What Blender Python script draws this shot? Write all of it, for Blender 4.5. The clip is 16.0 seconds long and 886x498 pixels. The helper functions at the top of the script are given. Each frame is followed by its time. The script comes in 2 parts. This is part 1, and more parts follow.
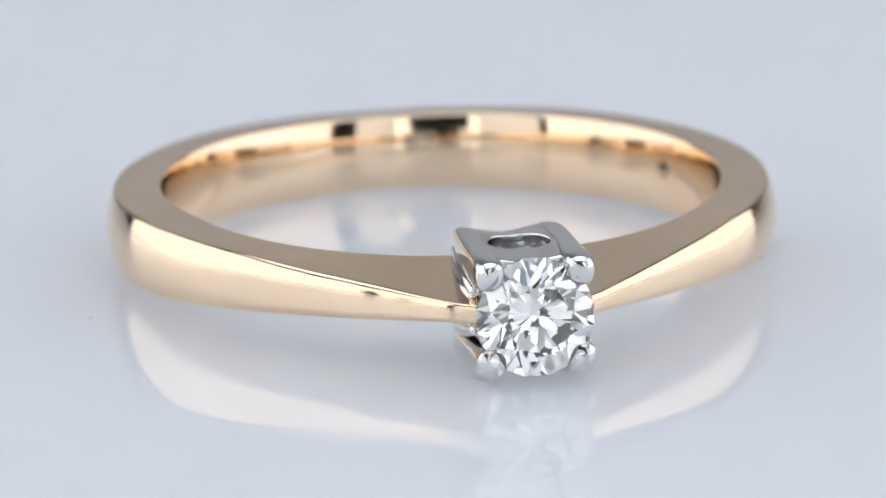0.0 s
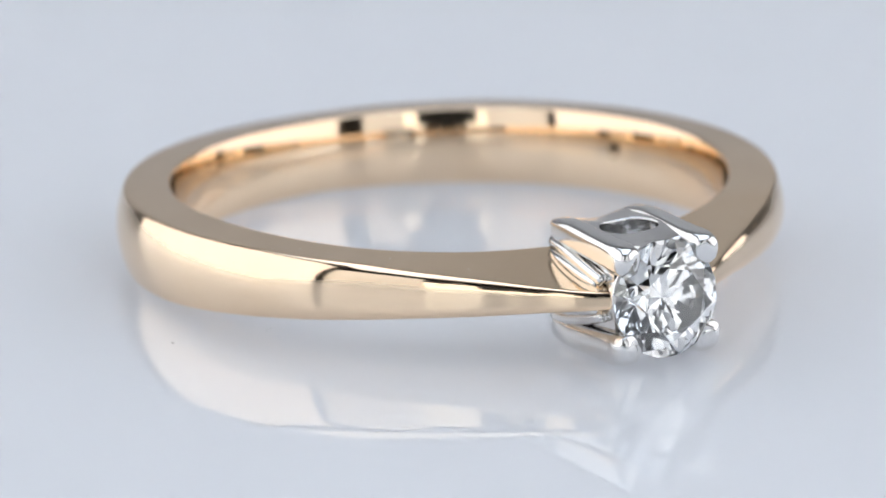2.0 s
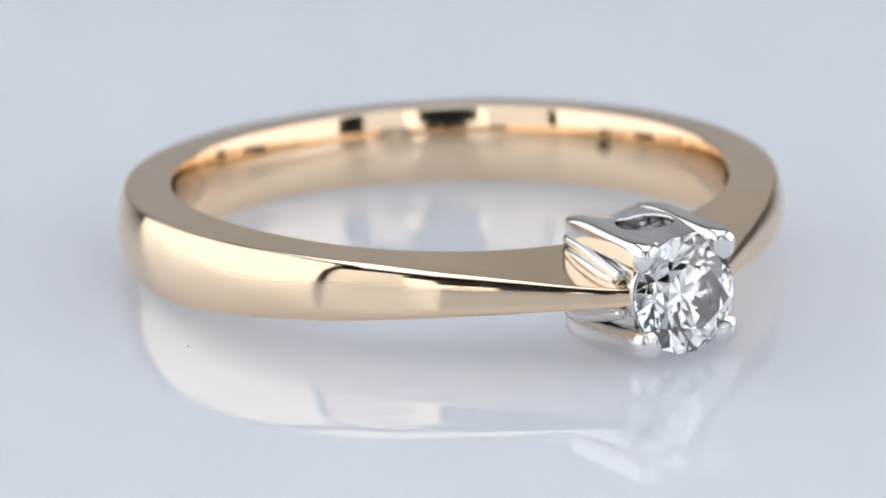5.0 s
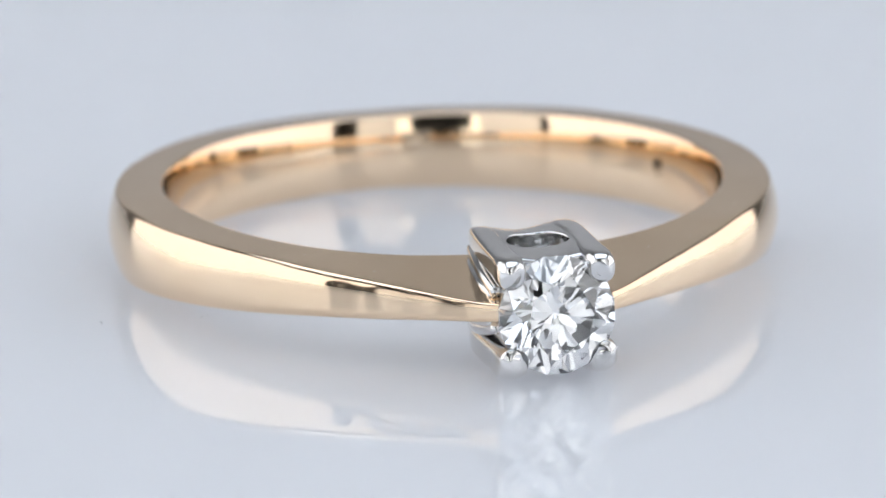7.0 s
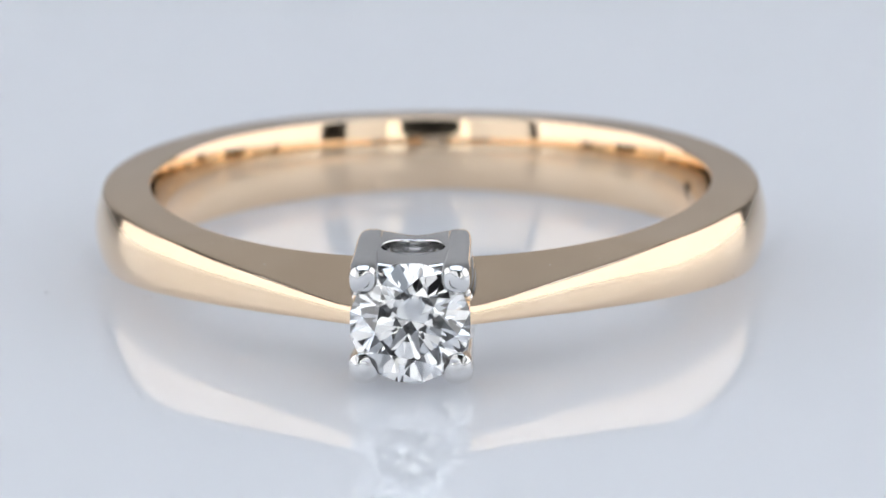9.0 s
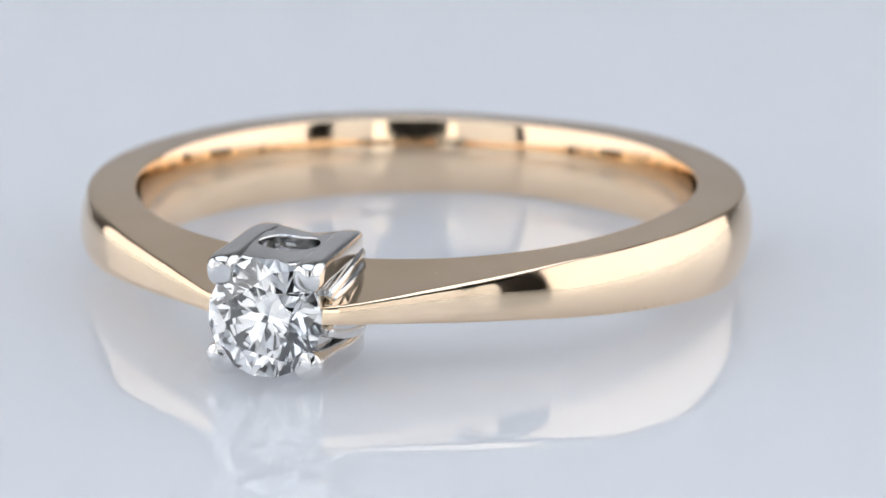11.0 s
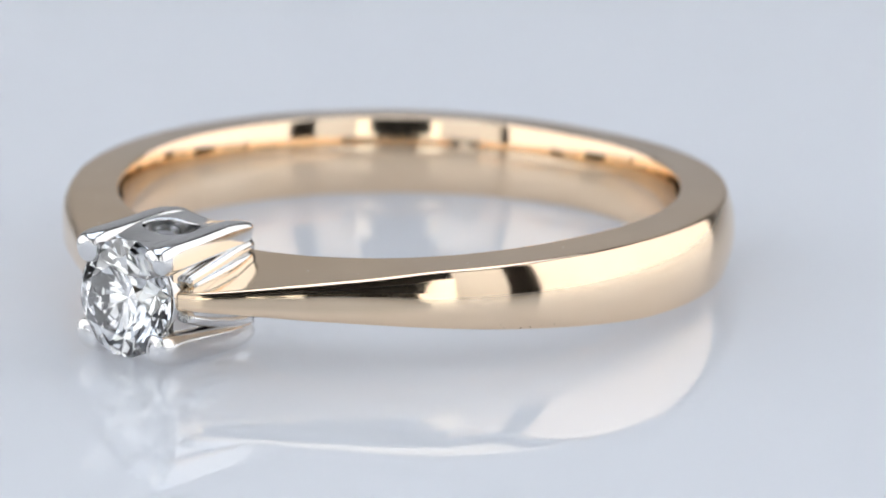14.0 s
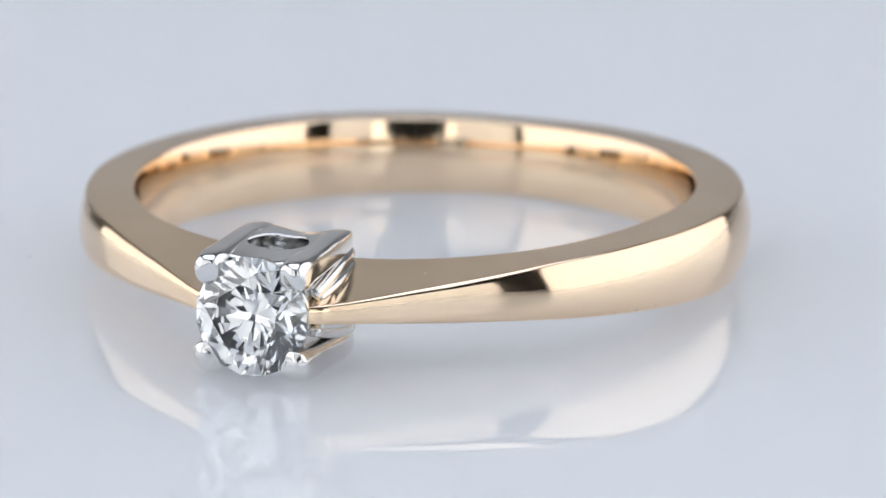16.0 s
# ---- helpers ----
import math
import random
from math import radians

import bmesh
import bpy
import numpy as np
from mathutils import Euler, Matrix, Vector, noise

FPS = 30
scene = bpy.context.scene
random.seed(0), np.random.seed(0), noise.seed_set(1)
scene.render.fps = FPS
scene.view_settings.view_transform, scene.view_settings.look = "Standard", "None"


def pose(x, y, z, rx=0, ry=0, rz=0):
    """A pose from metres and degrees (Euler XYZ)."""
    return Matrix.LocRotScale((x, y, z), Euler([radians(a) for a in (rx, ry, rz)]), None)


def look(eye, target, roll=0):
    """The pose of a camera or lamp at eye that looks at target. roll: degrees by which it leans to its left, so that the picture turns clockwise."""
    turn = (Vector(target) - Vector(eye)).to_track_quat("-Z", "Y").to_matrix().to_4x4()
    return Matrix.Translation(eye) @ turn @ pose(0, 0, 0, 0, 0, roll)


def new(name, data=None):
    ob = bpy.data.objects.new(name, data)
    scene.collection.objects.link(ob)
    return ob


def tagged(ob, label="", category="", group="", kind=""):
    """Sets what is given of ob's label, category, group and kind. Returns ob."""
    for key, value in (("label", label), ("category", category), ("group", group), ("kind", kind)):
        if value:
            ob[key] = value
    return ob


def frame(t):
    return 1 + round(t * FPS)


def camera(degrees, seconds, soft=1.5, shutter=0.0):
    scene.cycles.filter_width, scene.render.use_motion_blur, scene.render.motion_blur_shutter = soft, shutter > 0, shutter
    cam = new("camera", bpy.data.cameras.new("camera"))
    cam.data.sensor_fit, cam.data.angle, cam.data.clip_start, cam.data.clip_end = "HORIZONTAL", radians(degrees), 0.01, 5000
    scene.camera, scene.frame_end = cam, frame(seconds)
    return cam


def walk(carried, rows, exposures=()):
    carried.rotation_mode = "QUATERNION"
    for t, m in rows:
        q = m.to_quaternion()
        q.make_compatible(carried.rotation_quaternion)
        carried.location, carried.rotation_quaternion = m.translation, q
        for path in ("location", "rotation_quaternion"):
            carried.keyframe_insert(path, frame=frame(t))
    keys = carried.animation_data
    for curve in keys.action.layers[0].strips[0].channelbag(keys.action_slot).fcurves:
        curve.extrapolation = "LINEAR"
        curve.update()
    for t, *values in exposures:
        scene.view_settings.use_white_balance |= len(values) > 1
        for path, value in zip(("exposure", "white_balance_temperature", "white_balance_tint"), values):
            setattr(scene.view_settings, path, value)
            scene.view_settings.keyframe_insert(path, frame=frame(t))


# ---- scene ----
# A ring on a slowly turning white acrylic turntable; lengths inside the builders are in millimetres.
MM = 0.001

# ---- camera ----
cam = camera(10.0, 16.0, soft=1.5)
EYE = Vector((0.0, -0.14786, 0.04315))
PITCH, YAW, ROLL = radians(16.23), radians(0.478), -0.12
AIM = Vector((math.sin(YAW) * math.cos(PITCH), math.cos(YAW) * math.cos(PITCH), -math.sin(PITCH)))
STILL = look(EYE, EYE + AIM, ROLL)
walk(cam, [(0.0, STILL), (16.0, STILL)])
cam.data.dof.use_dof = True
cam.data.dof.focus_distance = 0.1415
cam.data.dof.aperture_fstop = 85.0

# turn of the table in degrees at each time
TURN = [(0.0, 16.04), (0.5, 20.42), (1.0, 24.87), (1.5, 29.30), (2.0, 33.75), (2.5, 38.17), (3.0, 42.58), (3.5, 47.00),
        (3.6, 47.78), (3.65, 47.95), (3.7, 47.78), (3.8, 46.95), (4.0, 45.21), (4.2, 43.45), (5.25, 34.38), (6.3, 25.25),
        (6.5, 23.30), (7.0, 18.77), (7.5, 14.27), (8.0, 9.80), (8.5, 5.33), (9.0, 0.82), (9.2, -0.95), (10.25, -10.2),
        (11.3, -19.45), (11.5, -21.17), (12.0, -25.52), (12.5, -29.82), (13.0, -34.11), (13.4, -37.53), (13.5, -38.35),
        (13.58, -38.88), (13.62, -38.98), (13.66, -38.88), (13.75, -38.22), (14.0, -36.10), (14.5, -31.70), (15.0, -27.35), (15.5, -22.85), (16.0, -18.47)]

# ---- light ----
world = bpy.data.worlds.new("studio_air")
scene.world = world
world.use_nodes = True
world.node_tree.nodes["Background"].inputs[0].default_value = (0.80, 0.86, 1.0, 1)
world.node_tree.nodes["Background"].inputs[1].default_value = 0.05
SOFTBOX_POWER = 1.07
FRONT_POWER = 1.4
TALL_POWER = 0.37
OVERHEAD_POWER = 1.68
scene.view_settings.exposure = -0.235


# ---- materials ----
def node_material(name):
    m = bpy.data.materials.new(name)
    m.use_nodes = True
    nt = m.node_tree
    return m, nt, nt.nodes["Principled BSDF"]


def noise_node(nt, scale, detail=4.0, rough=0.55):
    co = nt.nodes.new("ShaderNodeTexCoord")
    n = nt.nodes.new("ShaderNodeTexNoise")
    n.inputs["Scale"].default_value = scale
    n.inputs["Detail"].default_value = detail
    n.inputs["Roughness"].default_value = rough
    nt.links.new(co.outputs["Object"], n.inputs["Vector"])
    return n


def ramp(nt, source, stops):
    r = nt.nodes.new("ShaderNodeValToRGB")
    els = r.color_ramp.elements
    els[0].position, els[0].color = stops[0][0], (*stops[0][1], 1)
    els[1].position, els[1].color = stops[-1][0], (*stops[-1][1], 1)
    for p, c in stops[1:-1]:
        e = els.new(p)
        e.color = (*c, 1)
    nt.links.new(source, r.inputs["Fac"])
    return r


def bump(nt, bsdf, source, strength, distance):
    b = nt.nodes.new("ShaderNodeBump")
    b.inputs["Strength"].default_value = strength
    b.inputs["Distance"].default_value = distance
    nt.links.new(source, b.inputs["Height"])
    nt.links.new(b.outputs["Normal"], bsdf.inputs["Normal"])


def metal(name, light, dark, rough_lo, rough_hi, relief):
    m, nt, p = node_material(name)
    p.inputs["Metallic"].default_value = 1.0
    broad = noise_node(nt, 260.0, 3.0)
    c = ramp(nt, broad.outputs["Fac"], [(0.35, dark), (0.65, light)])
    nt.links.new(c.outputs["Color"], p.inputs["Base Color"])
    fine = noise_node(nt, 2600.0, 5.0, 0.6)
    r = ramp(nt, fine.outputs["Fac"], [(0.35, (rough_lo,) * 3), (0.7, (rough_hi,) * 3)])
    nt.links.new(r.outputs["Color"], p.inputs["Roughness"])
    bump(nt, p, fine.outputs["Fac"], relief, 0.00001)
    return m


def plain(name, a, b, scale, rough=0.6, relief=0.0):
    m, nt, p = node_material(name)
    n = noise_node(nt, scale)
    c = ramp(nt, n.outputs["Fac"], [(0.3, a), (0.7, b)])
    nt.links.new(c.outputs["Color"], p.inputs["Base Color"])
    p.inputs["Roughness"].default_value = rough
    if relief:
        bump(nt, p, n.outputs["Fac"], relief, 0.001)
    return m


GOLD = metal("polished_yellow_gold", (0.925, 0.725, 0.52), (0.90, 0.69, 0.48), 0.05, 0.10, 0.09)
WHITE_GOLD = metal("polished_white_gold", (0.80, 0.79, 0.78), (0.74, 0.73, 0.72), 0.10, 0.18, 0.10)


def acrylic():
    m, nt, p = node_material("gloss_white_acrylic")
    n = noise_node(nt, 30.0, 3.0)
    c = ramp(nt, n.outputs["Fac"], [(0.3, (0.75, 0.758, 0.795)), (0.7, (0.765, 0.77, 0.805))])
    nt.links.new(c.outputs["Color"], p.inputs["Base Color"])
    p.inputs["Roughness"].default_value = 0.008
    p.inputs["IOR"].default_value = 1.40
    p.inputs["Subsurface Weight"].default_value = 1.0
    p.inputs["Subsurface Radius"].default_value = (1.0, 1.0, 1.0)
    p.inputs["Subsurface Scale"].default_value = 0.026
    return m


ACRYLIC = acrylic()


def gem():
    m, nt, p = node_material("clear_diamond")
    p.inputs["Base Color"].default_value = (1, 1, 1, 1)
    p.inputs["Transmission Weight"].default_value = 1.0
    p.inputs["IOR"].default_value = 2.42
    p.inputs["Roughness"].default_value = 0.0
    return m


DIAMOND = gem()


def glow(name, colour, strength):
    m, nt, p = node_material(name)
    n = noise_node(nt, 40.0, 2.0)
    c = ramp(nt, n.outputs["Fac"], [(0.3, tuple(0.97 * v for v in colour)), (0.7, colour)])
    nt.links.new(c.outputs["Color"], p.inputs["Emission Color"])
    p.inputs["Emission Strength"].default_value = strength
    p.inputs["Base Color"].default_value = (0.8, 0.8, 0.8, 1)
    return m


CLOTH = glow("lit_diffuser_cloth", (1.0, 0.982, 0.962), SOFTBOX_POWER)
FRONT_CLOTH = glow("lit_front_cloth", (0.97, 1.0, 0.95), FRONT_POWER)
TALL_CLOTH = glow("lit_tall_cloth", (1.0, 0.985, 0.96), TALL_POWER)
OVERHEAD_CLOTH = glow("lit_overhead_cloth", (0.78, 0.90, 1.065), OVERHEAD_POWER)
BLACK = plain("black_plastic", (0.012, 0.012, 0.013), (0.02, 0.02, 0.021), 300.0, 0.5, 0.05)
GREY_CARD = plain("grey_backdrop_paper", (0.47, 0.455, 0.445), (0.51, 0.495, 0.485), 25.0, 0.9, 0.05)
TABLE_TOP = plain("white_laminate", (0.66, 0.69, 0.74), (0.70, 0.73, 0.78), 20.0, 0.4)
# Pale on the added room, to lift dark reflections in stone and metal.
WALL_PAINT = plain("white_wall_paint", (0.76, 0.76, 0.76), (0.80, 0.80, 0.80), 6.0, 0.9, 0.1)
FLOORING = plain("grey_flooring", (0.16, 0.16, 0.165), (0.20, 0.20, 0.205), 5.0, 0.7, 0.1)
TARNISH = plain("tarnished_pit", (0.10, 0.065, 0.03), (0.16, 0.10, 0.05), 4000.0, 0.6)
LINT = plain("pale_lint", (0.55, 0.54, 0.52), (0.7, 0.69, 0.67), 4000.0, 0.9)
DUST = plain("dark_lint", (0.10, 0.10, 0.11), (0.2, 0.2, 0.22), 4000.0, 0.9)


# ---- builders ----
def finish(name, bm, material, parent=None, smooth=True, label=""):
    me = bpy.data.meshes.new(name)
    bmesh.ops.recalc_face_normals(bm, faces=bm.faces[:])
    bm.to_mesh(me)
    bm.free()
    me.materials.append(material)
    for p in me.polygons:
        p.use_smooth = smooth
    ob = new(name, me)
    if parent:
        ob.parent = parent
    if label:
        ob["label"] = label
    return ob


def part(name, bm, material, parent, label="", smooth=True):
    return finish(name, bm, material, parent, smooth, label)


def box(bm, x0, x1, y0, y1, z0, z1, bevel=0.0):
    made = bmesh.ops.create_cube(bm, size=1.0, matrix=Matrix.LocRotScale(
        ((x0 + x1) / 2, (y0 + y1) / 2, (z0 + z1) / 2), None, (x1 - x0, y1 - y0, z1 - z0)))
    if bevel:
        edges = {e for v in made["verts"] for e in v.link_edges}
        bmesh.ops.bevel(bm, geom=list(edges), offset=bevel, segments=3, profile=0.5, affect="EDGES")
    return bm


def loft(bm, rings, closed_ends=True, loop=False):
    """Joins rows of points (each a closed loop) into one skin."""
    rows = [[bm.verts.new(p) for p in ring] for ring in rings]
    n = len(rows[0])
    pairs = list(zip(rows, rows[1:])) + ([(rows[-1], rows[0])] if loop else [])
    for a, b in pairs:
        for i in range(n):
            bm.faces.new((a[i], a[(i + 1) % n], b[(i + 1) % n], b[i]))
    if closed_ends and not loop:
        bm.faces.new(rows[0])
        bm.faces.new(rows[-1])
    return rows


def curve_of(keys, values, span=5.0):
    """A softened interpolation over angle."""
    def f(a):
        s = np.linspace(-span, span, 9)
        return float(np.mean(np.interp(np.abs(a + s), keys, values)))
    return f


def rounded(points, radii, steps=4):
    """A closed outline with its corners rounded; straight sides keep support points."""
    out = []
    n = len(points)
    for i in range(n):
        p, a, b = Vector(points[i]), Vector(points[i - 1]), Vector(points[(i + 1) % n])
        r = radii[i]
        if r <= 0:
            out.append(p)
            continue
        da, db = (a - p), (b - p)
        ra, rb = min(r, da.length * 0.45), min(r, db.length * 0.45)
        q0, q1 = p + da.normalized() * ra, p + db.normalized() * rb
        out.append(p + da.normalized() * min(ra * 1.5, da.length * 0.49))
        for k in range(steps + 1):
            t = k / steps
            out.append((1 - t) ** 2 * q0 + 2 * t * (1 - t) * p + t * t * q1)
        out.append(p + db.normalized() * min(rb * 1.5, db.length * 0.49))
    return out


# ---- the ring ----
INNER = 8.25
OUTER = curve_of([0, 9, 12.5, 16, 22, 30, 38, 46, 60, 180], [11.95, 11.57, 11.22, 10.9, 10.53, 10.23, 10.11, 10.08, 10.08, 10.08], 2.0)
HALF_IN = curve_of([0, 14, 25, 38, 52, 66, 80, 130, 180], [0.90, 0.92, 0.95, 1.02, 1.10, 1.20, 1.28, 1.28, 1.18], 5.0)
HALF_OUT = curve_of([0, 9, 11, 16, 24, 36, 46, 64, 90, 140, 180], [0.25, 0.28, 0.31, 0.40, 0.58, 0.80, 1.0, 1.13, 1.20, 1.20, 1.10], 3.0)
LOW_OUT = curve_of([0, 9, 11, 16, 26, 37, 51, 64, 75, 87, 110, 150, 180], [0.2, 0.24, 0.27, 0.34, 0.48, 0.58, 0.74, 0.89, 1.03, 1.17, 1.22, 1.2, 1.12], 3.0)
LOW_IN = curve_of([0, 25, 40, 64, 87, 150, 180], [0.9, 0.85, 0.85, 0.97, 1.22, 1.24, 1.16], 4.0)
CENTRE = Vector((0.848, -1.33))
HEAD_TURN = -3.946
RING_HEIGHT = 1.47


def shank_mesh():
    bm = bmesh.new()
    rings = []
    count = 220
    for i in range(count + 1):
        phi = 6.0 + (348.0 * i / count)
        a = phi if phi <= 180 else 360 - phi
        ro, hi, ho, lo, li = OUTER(a), HALF_IN(a), HALF_OUT(a), LOW_OUT(a), LOW_IN(a)
        bulge = 0.23 * ho
        power = 2.0 + (2.2 if phi < 180 else 3.0) * min(1.0, max(0.0, ((46 if phi < 180 else 62) - a) / 18))
        comfort = 0.17 * min(1.0, max(0.0, (a - 12) / 30))
        outline = [(INNER + comfort * (2 * k / 10 - 1) ** 2, (hi if k > 5 else li) * (2 * k / 10 - 1)) for k in range(11)]
        radii = [0.09] + [0] * 9 + [0.09]
        edge = 0.075 + 0.06 * min(1, a / 120)
        outline.append((ro - bulge, ho))
        radii.append(edge)
        steps = 12
        for k in range(1, steps):
            f = 1 - 2 * k / steps
            outline.append((ro - bulge * abs(f) ** power, f * (ho if f > 0 else lo)))
            radii.append(0)
        outline.append((ro - bulge, -lo))
        radii.append(edge)
        section = rounded(outline, radii)
        s, c = math.sin(radians(phi)), -math.cos(radians(phi))
        # the ends stop flat against the walls of the head
        least = 1.38 if a < 20 else 0.0
        rings.append([(math.copysign(max(abs(p[0] * s), least), s) * MM, p[0] * c * MM, p[1] * MM) for p in section])
    loft(bm, rings)
    return bm


def tube(bm, path, widths, heights, side, square=0.7, n=24, tip=None):
    """A bar with a rounded square section along a path of (x, u, z), u being outwards from the ring's centre."""
    rings = []
    for k, p in enumerate(path):
        a, b = Vector(path[max(0, k - 1)]), Vector(path[min(len(path) - 1, k + 1)])
        d = (b - a).normalized()
        e = Vector(side)
        e = (e - d * e.dot(d)).normalized()
        f = d.cross(e)
        ring = []
        power = square if tip is None else square + (tip - square) * min(1, max(0, (k / (len(path) - 1) - 0.45) / 0.2))
        for j in range(n):
            t = 2 * math.pi * j / n
            ct, st = math.cos(t), math.sin(t)
            q = Vector(p) + e * (math.copysign(abs(ct) ** power, ct) * widths[k] / 2) + f * (math.copysign(abs(st) ** power, st) * heights[k] / 2)
            ring.append((q.x * MM, -q.y * MM, q.z * MM))
        rings.append(ring)
    loft(bm, rings)


def smooth_path(keys, steps=5):
    """Catmull-Rom through rows of numbers."""
    k = [Vector(r) for r in keys]
    k = [k[0] * 2 - k[1]] + k + [k[-1] * 2 - k[-2]]
    out = []
    for i in range(1, len(k) - 2):
        for s in range(steps):
            t = s / steps
            p0, p1, p2, p3 = k[i - 1], k[i], k[i + 1], k[i + 2]
            out.append(0.5 * (2 * p1 + (p2 - p0) * t + (2 * p0 - 5 * p1 + 4 * p2 - p3) * t * t + (3 * p1 - p0 - 3 * p2 + p3) * t ** 3))
    out.append(k[-2])
    return [list(v) for v in out]


def claw_mesh(sx, sz):
    bm = bmesh.new()
    rows = [(1.17, 8.27, 1.38), (1.20, 8.42, 1.42), (1.26, 9.2, 1.46), (1.29, 10.4, 1.38), (1.29, 11.2, 1.33), (1.29, 11.75, 1.29), (1.29, 12.06, 1.26), (1.28, 12.22, 1.24), (1.27, 12.31, 1.22), (1.26, 12.345, 1.21)]
    sizes = [(0.40, 0.44), (0.62, 0.68), (0.70, 0.80), (0.72, 0.82), (0.76, 0.86), (0.84, 0.94), (0.82, 0.92), (0.74, 0.83), (0.54, 0.60), (0.24, 0.27)]
    if sz < 0:
        sizes = [(a * 1.10, b * 1.10) for a, b in sizes]
        rows = [(x, u - 0.02 * max(0.0, u - 11.0), z) for x, u, z in rows]
    path = smooth_path([r for r in rows])
    sz2 = smooth_path([(a, b, 0) for a, b in sizes])
    low = 1.05 if sz < 0 else 1.0
    tube(bm, [(p[0] * sx, p[1], p[2] * sz * (1 + (low - 1) * min(1, max(0, (p[1] - 9) / 3)))) for p in path], [s[0] for s in sz2], [s[1] for s in sz2], (sx, 0, 0), 0.55, 28, 0.8)
    if sz < 0:
        # the tips under the stone are cut back, facing down
        for v in bm.verts:
            v.co.y -= 0.38 * (v.co.z + 1.28 * MM) * min(1.0, max(0.0, (-v.co.y / MM - 11.3) / 0.5))
    return bm


def gallery_mesh(sz):
    """The plate between two claws, with its crescent opening."""
    bm = bmesh.new()
    n = 48
    outer, inner = [], []
    u0, u1, w = 8.30, 11.5, 1.46
    for i in range(n):
        t = 2 * math.pi * i / n
        c, s = math.cos(t), math.sin(t)
        k = 1 / max(abs(c), abs(s))
        outer.append((w * c * k, (u0 + u1) / 2 + (u1 - u0) / 2 * s * k))
        x = 0.90 * math.copysign(abs(c) ** 0.6, c)
        bow = 0.30 * (1 - (x / 0.90) ** 2)
        inner.append((x, 10.22 - bow + 0.60 * s * (0.75 + 0.25 * abs(s))))

    def top(x, u):
        return 1.845 - 0.085 * abs(u - 9.2) - 0.07 * max(0, 9.0 - u) - 0.10 * max(0, u - 10.6) - 0.165 * math.exp(-((x / 1.0) ** 2) * 2)

    def under(u):
        """The height that clears the back of the stone."""
        return 1.82 - max(0.0, 11.97 - u) * 1.1
    mid = (u0 + u1) / 2
    rows = []
    for rim, drop, size in ((outer, 0.62, 1.0), (outer, 0.10, 1.0), (outer, 0.03, 0.985), (outer, 0.0, 0.95), (outer, 0.0, 0.88),
                            (inner, 0.0, 1.10), (inner, 0.0, 1.03), (inner, 0.02, 1.005), (inner, 0.06, 1.0), (inner, 0.62, 1.0)):
        row = []
        for x, u in rim:
            x, u = x * size, mid + (u - mid) * size
            row.append((x * MM, -u * MM, sz * max(top(x, u) - drop, min(under(u), top(x, u) - 0.04)) * MM))
        rows.append(row)
    loft(bm, rows, closed_ends=False, loop=True)
    return bm


def seat_mesh():
    """The collar under the stone."""
    bm = bmesh.new()
    rings = []
    for r, u in ((1.30, 11.0), (1.42, 10.95), (1.47, 11.1), (1.53, 11.62), (1.52, 11.68), (1.47, 11.66), (1.36, 11.3)):
        rings.append([(r * math.cos(2 * math.pi * k / 40) * MM, -u * MM, r * math.sin(2 * math.pi * k / 40) * MM) for k in range(40)])
    loft(bm, rings, closed_ends=False, loop=True)
    return bm


def rib_mesh(sx, sz):
    bm = bmesh.new()
    for rows, size in ((((1.38, 8.32, 1.06), (1.50, 9.2, 0.98), (1.54, 10.3, 0.74), (1.46, 11.1, 0.50)), 0.38),
                       (((1.44, 8.38, 0.74), (1.56, 9.2, 0.68), (1.60, 10.2, 0.52), (1.50, 10.9, 0.36)), 0.30)):
        path = smooth_path(rows)
        tube(bm, [(p[0] * sx, p[1], p[2] * sz) for p in path], [0.36] * len(path), [size] * len(path), (sx, 0, 0), 0.8, 14)
    return bm


def cheek_mesh(sx):
    """The wall of the head into which the shoulder runs."""
    bm = bmesh.new()
    rows = []
    for u, h, x0 in ((8.35, 1.35, 1.1), (9.2, 1.35, 1.1), (10.2, 1.25, 1.1), (11.0, 1.15, 1.2), (11.55, 1.05, 1.3)):
        rows.append([(x * sx * MM, -u * MM, z * MM) for x, z in ((x0, -h), (1.38, -h), (1.43, 0), (1.38, h), (x0, h))])
    loft(bm, rows)
    return bm


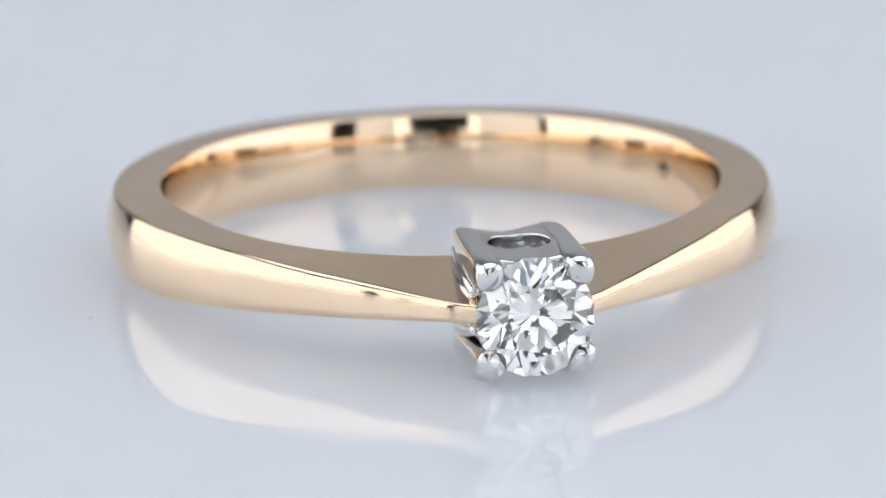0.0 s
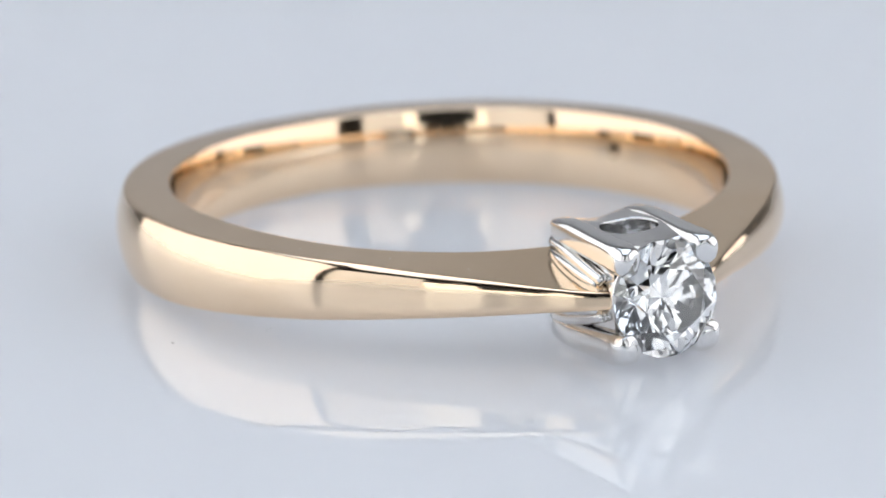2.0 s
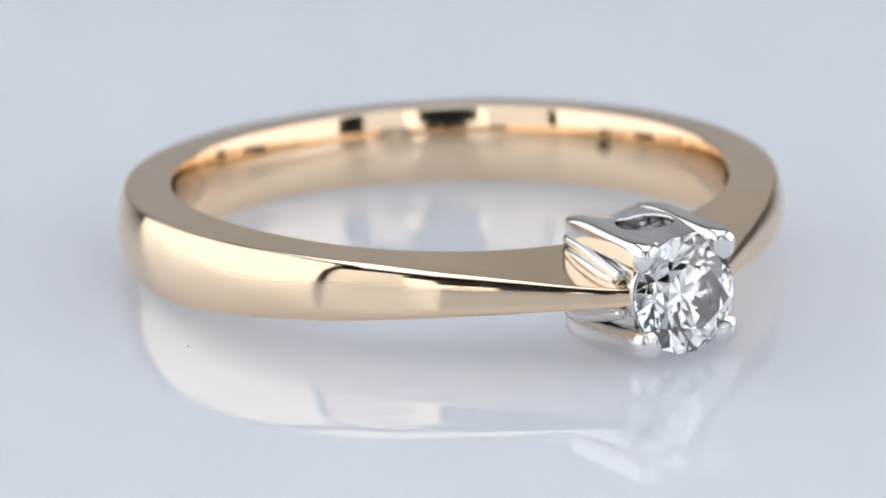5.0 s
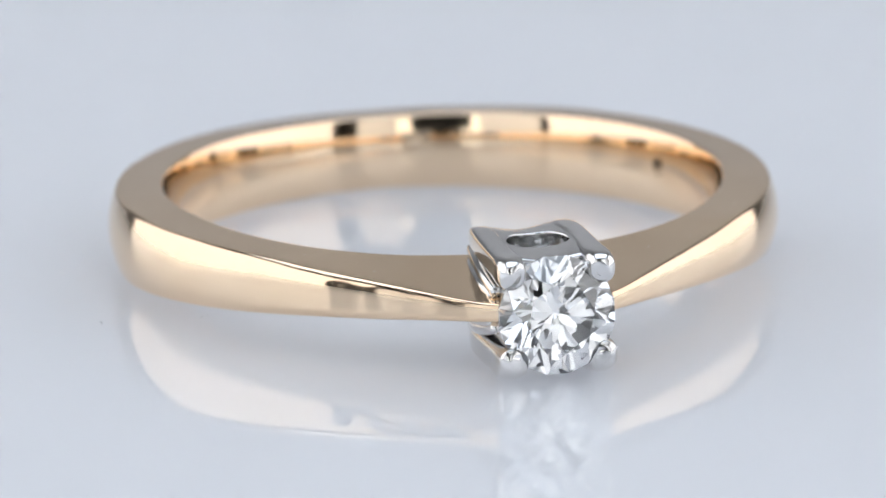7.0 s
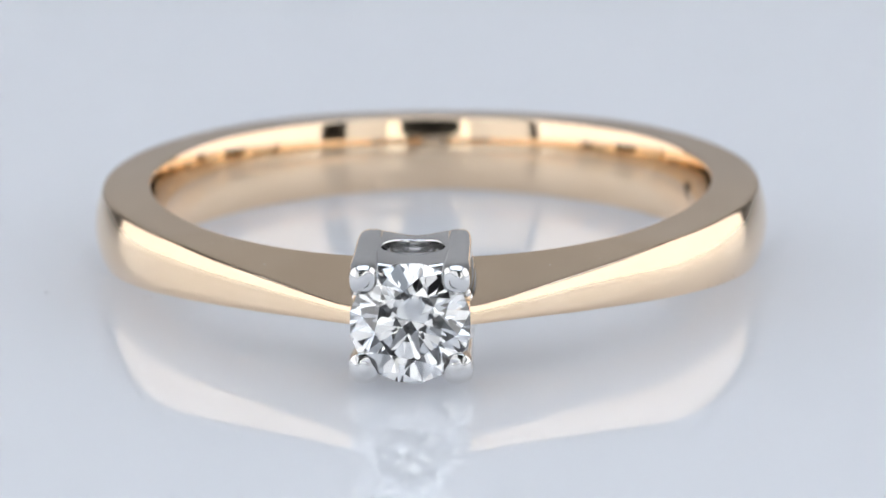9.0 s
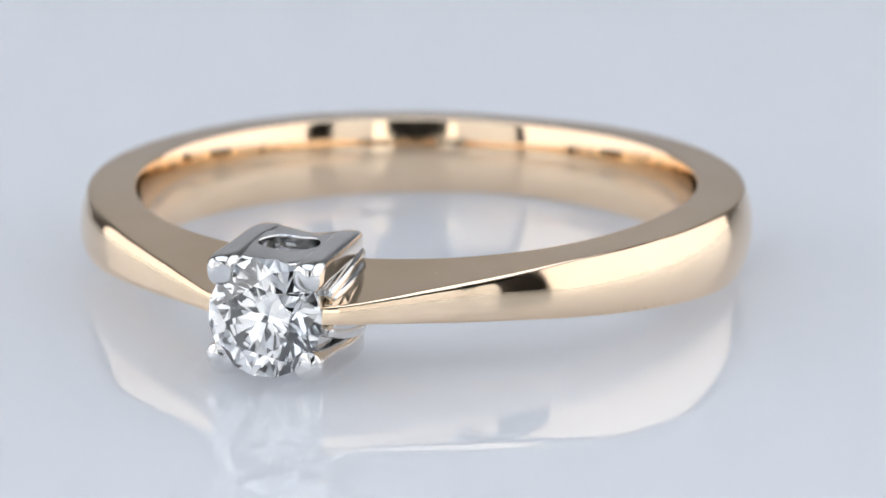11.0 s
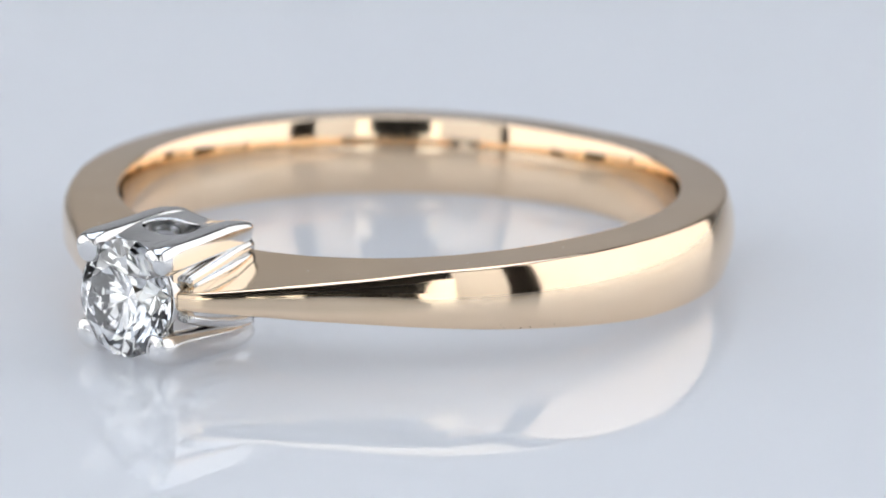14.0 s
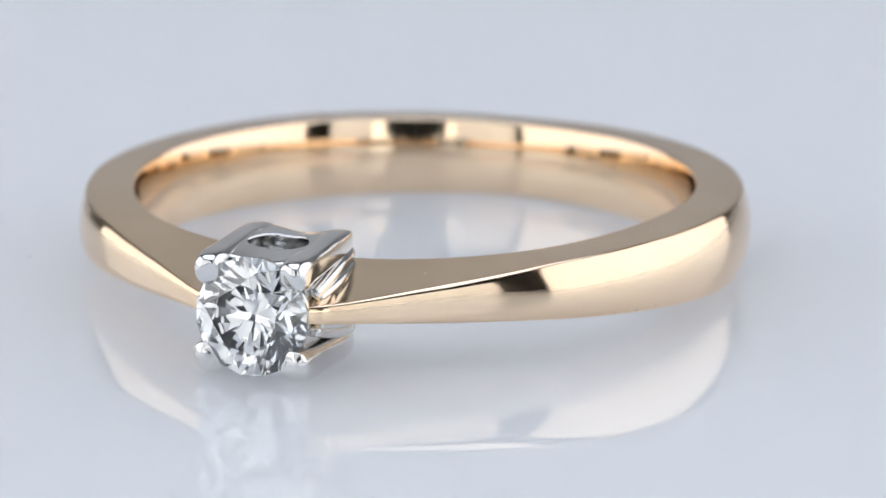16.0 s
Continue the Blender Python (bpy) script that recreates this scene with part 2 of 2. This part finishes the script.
def stone_mesh(radius):
    """A round brilliant: table, stars, kites, girdle halves, pavilion mains and lower halves. Its axis is z, the table on top."""
    bm = bmesh.new()
    R, rt, ca, pa = radius, radius * 0.57, math.tan(radians(33.5)), math.tan(radians(41.8))
    g = 0.03 * radius
    hc = (R - rt) * ca
    at = lambda r, deg, z: bm.verts.new((r * math.cos(radians(deg)) * MM, r * math.sin(radians(deg)) * MM, z * MM))
    T = [at(rt, 45 * k, g + hc) for k in range(8)]
    rs = R * 0.80
    S = [at(rs, 45 * k + 22.5, g + hc - (rs * math.cos(radians(22.5)) - rt) * ca) for k in range(8)]
    G = [at(R, 22.5 * j, g) for j in range(16)]
    B = [at(R, 22.5 * j, -g) for j in range(16)]
    rl = R * 0.24
    L = [at(rl, 45 * k + 22.5, -g - (R - rl * math.cos(radians(22.5))) * pa) for k in range(8)]
    C = bm.verts.new((0, 0, (-g - R * pa) * MM))
    bm.faces.new(T)
    for k in range(8):
        k1, j = (k + 1) % 8, 2 * k
        bm.faces.new((T[k], S[k], T[k1]))
        bm.faces.new((T[k], S[k - 1], G[j], S[k]))
        bm.faces.new((S[k], G[j], G[j + 1]))
        bm.faces.new((S[k], G[j + 1], G[(j + 2) % 16]))
        bm.faces.new((C, L[k - 1], B[j], L[k]))
        bm.faces.new((L[k], B[j], B[j + 1]))
        bm.faces.new((L[k], B[j + 1], B[(j + 2) % 16]))
    for j in range(16):
        j1 = (j + 1) % 16
        bm.faces.new((G[j], G[j1], B[j1], B[j]))
    return bm


def add_marks(ring):
    """The round hallmark inside the band and the small pits along its lower edge."""
    bm = bmesh.new()
    rows = []
    for r, d in ((0.02, 0.0), (0.20, 0.0), (0.23, -0.012), (0.26, 0.0), (0.28, 0.012), (0.02, 0.012)):
        rows.append([(r * math.cos(2 * math.pi * k / 20) * MM, r * math.sin(2 * math.pi * k / 20) * MM, d * MM) for k in range(20)])
    loft(bm, rows)
    mark = part("hallmark", bm, TARNISH, ring, "small round dark hallmark")
    a = radians(110.9)
    r = INNER + 0.002
    mark.matrix_basis = Matrix.Translation((r * math.sin(a) * MM, -r * math.cos(a) * MM, 0.17 * MM)) @ Matrix.Rotation(a, 4, "Z") @ Matrix.Rotation(radians(90), 4, "X")
    for k, (phi, lift, size) in enumerate(((-17.0, 0.0, 0.03), (57.0, 0.16, 0.022), (57.6, 0.04, 0.025), (60.5, 0.03, 0.03), (62.2, 0.06, 0.03),
                                           (64.2, 0.10, 0.022), (66.5, 0.14, 0.03), (40.5, 0.14, 0.028), (39.4, 0.08, 0.03), (41.2, 0.10, 0.02))):
        a = abs(phi)
        ho, ro = LOW_OUT(a), OUTER(a)
        z = -ho + lift + 0.02
        r = ro - 0.23 * HALF_OUT(a) * (z / ho) ** 2 - 0.012
        ob = part("pit", speck_mesh(size, 40 + k), TARNISH, ring, smooth=False)
        ob.location = (r * math.sin(radians(phi)) * MM, -r * math.cos(radians(phi)) * MM, z * MM)


def add_dust(ring):
    """A few pale grains of dust on the upper side of the band."""
    for k, (phi, f, size) in enumerate(((24.0, 0.45, 0.022), (33.0, 0.7, 0.018), (38.5, 0.35, 0.016), (52.0, 0.6, 0.018), (71.0, 0.4, 0.02),
                                        (-27.0, 0.6, 0.018), (-41.0, 0.4, 0.02), (-58.0, 0.5, 0.016))):
        a = abs(phi)
        r0, r1 = INNER + 0.3, OUTER(a) - 0.23 * HALF_OUT(a)
        z = HALF_IN(a) + (HALF_OUT(a) - HALF_IN(a)) * (0.3 / (r1 - INNER) + f * (1 - 0.3 / (r1 - INNER)))
        r = r0 + f * (r1 - r0)
        ob = part("dust_grain", speck_mesh(size, 70 + k), LINT, ring, smooth=False)
        ob.location = (r * math.sin(radians(phi)) * MM, -r * math.cos(radians(phi)) * MM, (z + size * 0.2) * MM)


def make_ring():
    ring = new("diamond_ring")
    tagged(ring, "yellow gold solitaire ring lying on a glossy white turntable", "ring")
    part("shank", shank_mesh(), GOLD, ring, "polished yellow gold band tapering to its shoulders")
    seat = part("setting", seat_mesh(), WHITE_GOLD, ring, "white gold four-claw setting")
    for sx in (-1, 1):
        part("cheek", cheek_mesh(sx), WHITE_GOLD, seat, smooth=False)
        for sz in (-1, 1):
            part("claw", claw_mesh(sx, sz), WHITE_GOLD, seat)
            part("rib", rib_mesh(sx, sz), WHITE_GOLD, seat)
    for sz in (-1, 1):
        part("gallery", gallery_mesh(sz), WHITE_GOLD, seat)
    stone = part("diamond", stone_mesh(1.71), DIAMOND, ring, "clear round brilliant-cut diamond", smooth=False)
    stone.matrix_basis = pose(0, -12.02 * MM, -0.02 * MM, 86, 0, 0) @ pose(0, 0, 0, 0, 0, 11)
    add_marks(ring)
    add_dust(ring)
    return ring


# ---- the turntable ----
def disc_mesh(radius, z0, z1, bevel):
    bm = bmesh.new()
    rows = []
    for r, z in ((radius - bevel, z0), (radius, z0 + bevel), (radius, z1 - bevel), (radius - bevel, z1)):
        rows.append([(r * math.cos(2 * math.pi * k / 128) * MM, r * math.sin(2 * math.pi * k / 128) * MM, z * MM) for k in range(128)])
    loft(bm, rows)
    return bm


def speck_mesh(size, seed):
    rnd = random.Random(seed)
    bm = bmesh.new()
    bmesh.ops.create_icosphere(bm, subdivisions=1, radius=size * MM)
    for v in bm.verts:
        v.co *= 0.7 + 0.6 * rnd.random()
        v.co.z *= 0.5
    return bm


def make_turntable():
    table = new("turntable")
    tagged(table, "glossy white acrylic turntable disc with a few specks of dust", "turntable")
    plate = part("plate", disc_mesh(80, -12, 0, 0.5), ACRYLIC, table, smooth=False)
    part("base", disc_mesh(74, -14, -12, 0.5), TABLE_TOP, table, "white plastic base", smooth=False)
    for k, (x, y, size) in enumerate(((-10.60, -3.98, 0.035), (-7.7, -4.45, 0.022), (-7.5, -4.36, 0.02))):
        ob = part("dust_speck", speck_mesh(size, k), DUST, plate, smooth=False)
        ob.location = (x * MM, y * MM, size * 0.3 * MM)
    return table


# ---- the unseen studio added round it ----
def make_studio():
    # An unseen room, added to close the set in and bounce its light.
    def slab(name, x0, x1, y0, y1, z0, z1, material, label=""):
        ob = finish(name, box(bmesh.new(), x0, x1, y0, y1, z0, z1), material, None, False)
        return tagged(ob, label, "", "", "structure")
    slab("floor", -1.6, 1.6, -1.6, 1.6, -0.80, -0.75, FLOORING, "unseen grey floor added under the set")
    slab("ceiling", -1.6, 1.6, -1.6, 1.6, 1.65, 1.70, WALL_PAINT, "unseen white ceiling added over the set")
    slab("wall_north", -1.6, 1.6, 1.60, 1.70, -0.75, 1.65, WALL_PAINT, "unseen white wall added round the set")
    slab("wall_south", -1.6, 1.6, -1.70, -1.60, -0.75, 1.65, WALL_PAINT, "unseen white wall added round the set")
    slab("wall_west", -1.70, -1.60, -1.6, 1.6, -0.75, 1.65, WALL_PAINT, "unseen white wall added round the set")
    slab("wall_east", 1.60, 1.70, -1.6, 1.6, -0.75, 1.65, WALL_PAINT, "unseen white wall added round the set")


def make_table():
    t = new("work_table")
    tagged(t, "white laminate work table under the turntable", "table")
    part("tabletop", box(bmesh.new(), -0.55, 0.55, -0.52, 0.50, -0.039, -0.014, 0.002), TABLE_TOP, t, smooth=False)
    for x in (-0.5, 0.5):
        for y in (-0.47, 0.45):
            part("leg", box(bmesh.new(), x - 0.025, x + 0.025, y - 0.025, y + 0.025, -0.75, -0.039, 0.003), BLACK, t, smooth=False)


def make_backdrop():
    bm = bmesh.new()
    rows = []
    for y, z in ((0.42, -0.0135), (0.45, 0.0), (0.46, 0.05), (0.46, 0.85)):
        rows.append([(-0.54, y, z), (0.54, y, z), (0.54, y + 0.004, z), (-0.54, y + 0.004, z)])
    loft(bm, rows)
    b = finish("backdrop", bm, GREY_CARD, None, False)
    tagged(b, "plain grey paper backdrop standing on the table", "", "", "structure")


def make_softbox(way=1):
    """Built facing +x, its foot on the table; way -1 mirrors it along its width."""
    s = new("softbox")
    tagged(s, "large white softbox standing on the table", "studio light", "softboxes")
    part("diffuser", box(bmesh.new(), -0.004, 0.0, min(-0.315 * way, 0.255 * way), max(-0.315 * way, 0.255 * way), 0.001, 0.42, 0.0005), CLOTH, s, "lit white cloth diffuser", smooth=False)
    bm = bmesh.new()
    loft(bm, [[(-0.006, y * way, z) for y, z in ((-0.317, 0.002), (0.257, 0.002), (0.257, 0.422), (-0.317, 0.422))],
              [(-0.12, y, z) for y, z in ((-0.08, 0.14), (0.08, 0.14), (0.08, 0.3), (-0.08, 0.3))]])
    part("shell", bm, BLACK, s, smooth=False)
    part("foot", box(bmesh.new(), -0.10, -0.012, -0.12, 0.12, 0.0, 0.016, 0.002), BLACK, s, smooth=False)
    part("upright", box(bmesh.new(), -0.07, -0.045, -0.012, 0.012, 0.012, 0.16, 0.002), BLACK, s, smooth=False)
    return s


def make_front_panel(x0, x1, high, cloth, label):
    """A lit panel on the table beside the lens."""
    s = new("light_panel")
    tagged(s, label, "studio light", "light panels")
    part("diffuser", box(bmesh.new(), x0, x1, -0.004, 0.0, 0.001, high, 0.0005), cloth, s, "lit white diffuser", smooth=False)
    part("housing", box(bmesh.new(), x0 - 0.004, x1 + 0.004, -0.022, -0.005, 0.001, high + 0.002, 0.002), BLACK, s, smooth=False)
    part("foot", box(bmesh.new(), (x0 + x1) / 2 - 0.05, (x0 + x1) / 2 + 0.05, -0.06, -0.010, 0.0, 0.011, 0.002), BLACK, s, smooth=False)
    return s


def make_overhead():
    s = new("overhead_softbox")
    tagged(s, "white overhead softbox hanging on a rod from the ceiling", "studio light")
    part("diffuser", box(bmesh.new(), -0.27, 0.27, -0.335, 0.28, 0.50, 0.504, 0.001), OVERHEAD_CLOTH, s, "lit white cloth diffuser", smooth=False)
    bm = bmesh.new()
    loft(bm, [[(x, y, 0.506) for x, y in ((-0.277, -0.342), (0.277, -0.342), (0.277, 0.287), (-0.277, 0.287))],
              [(x, y, 0.62) for x, y in ((-0.08, -0.05), (0.08, -0.05), (0.08, 0.11), (-0.08, 0.11))]])
    part("shell", bm, BLACK, s, smooth=False)
    part("rod", box(bmesh.new(), -0.012, 0.012, 0.018, 0.042, 0.62, 1.65, 0.002), BLACK, s, smooth=False)
    return s


def make_photo_camera():
    """The lens that looks at the ring, seen mirrored in the metal; the eye is just before its front rim."""
    c = new("photo_camera")
    tagged(c, "black camera with a macro lens on a stand", "camera")
    back = -AIM
    side = Vector((1, 0, 0))
    up = side.cross(AIM).normalized()

    def rim(r, d, n=48):
        o = EYE + back * d
        return [o + (side * math.cos(2 * math.pi * k / n) + up * math.sin(2 * math.pi * k / n)) * r for k in range(n)]
    bm = bmesh.new()
    loft(bm, [rim(0.024, 0.030), rim(0.026, 0.012), rim(0.031, 0.010), rim(0.032, 0.013), rim(0.032, 0.13), rim(0.028, 0.132)])
    part("lens", bm, BLACK, c)
    bm = bmesh.new()
    m = Matrix.Translation(EYE + back * 0.165) @ STILL.to_3x3().to_4x4()
    box(bm, -0.065, 0.065, -0.05, 0.05, -0.03, 0.03, 0.008)
    bmesh.ops.transform(bm, matrix=m, verts=bm.verts[:])
    part("body", bm, BLACK, c)
    y = (EYE + back * 0.165).y
    z = (EYE + back * 0.165).z
    part("stand", box(bmesh.new(), -0.015, 0.015, y - 0.015, y + 0.015, -0.005, z - 0.045, 0.002), BLACK, c, smooth=False)
    part("stand_foot", box(bmesh.new(), -0.05, 0.05, y - 0.045, y + 0.045, -0.014, -0.004, 0.002), BLACK, c, smooth=False)
    return c


ring = make_ring()
turntable = make_turntable()
make_table()
make_studio()
make_backdrop()
left_box = make_softbox()
left_box.matrix_basis = pose(-0.32, 0.02, -0.014, 0, 0, 0)
right_box = make_softbox(-1)
right_box.matrix_basis = pose(0.32, 0.02, -0.014, 0, 0, 180)
NARROW_LABEL = "narrow bright white light panel standing beside the camera"
TALL_LABEL = "tall white cloth light panel standing behind the camera"
for x0, x1, high, cloth, label, y in ((0.055, 0.110, 0.17, FRONT_CLOTH, NARROW_LABEL, -0.32), (-0.100, -0.045, 0.17, FRONT_CLOTH, NARROW_LABEL, -0.32),
                                      (0.112, 0.25, 0.31, TALL_CLOTH, TALL_LABEL, -0.34), (-0.312, -0.102, 0.31, TALL_CLOTH, TALL_LABEL, -0.325)):
    front = make_front_panel(x0, x1, high, cloth, label)
    front.matrix_basis = pose(0, y, -0.014)
make_overhead()
make_photo_camera()


def motions():
    rows, plate = [], []
    for t, deg in TURN:
        a = radians(deg)
        c, s = math.cos(a), math.sin(a)
        x, y = c * CENTRE.x - s * CENTRE.y, s * CENTRE.x + c * CENTRE.y
        rows.append((t, pose(x * MM, y * MM, RING_HEIGHT * MM, -1.9, -0.55, deg + HEAD_TURN)))
        plate.append((t, pose(0, 0, 0, 0, 0, deg)))
    walk(ring, rows)
    walk(turntable, plate)


motions()
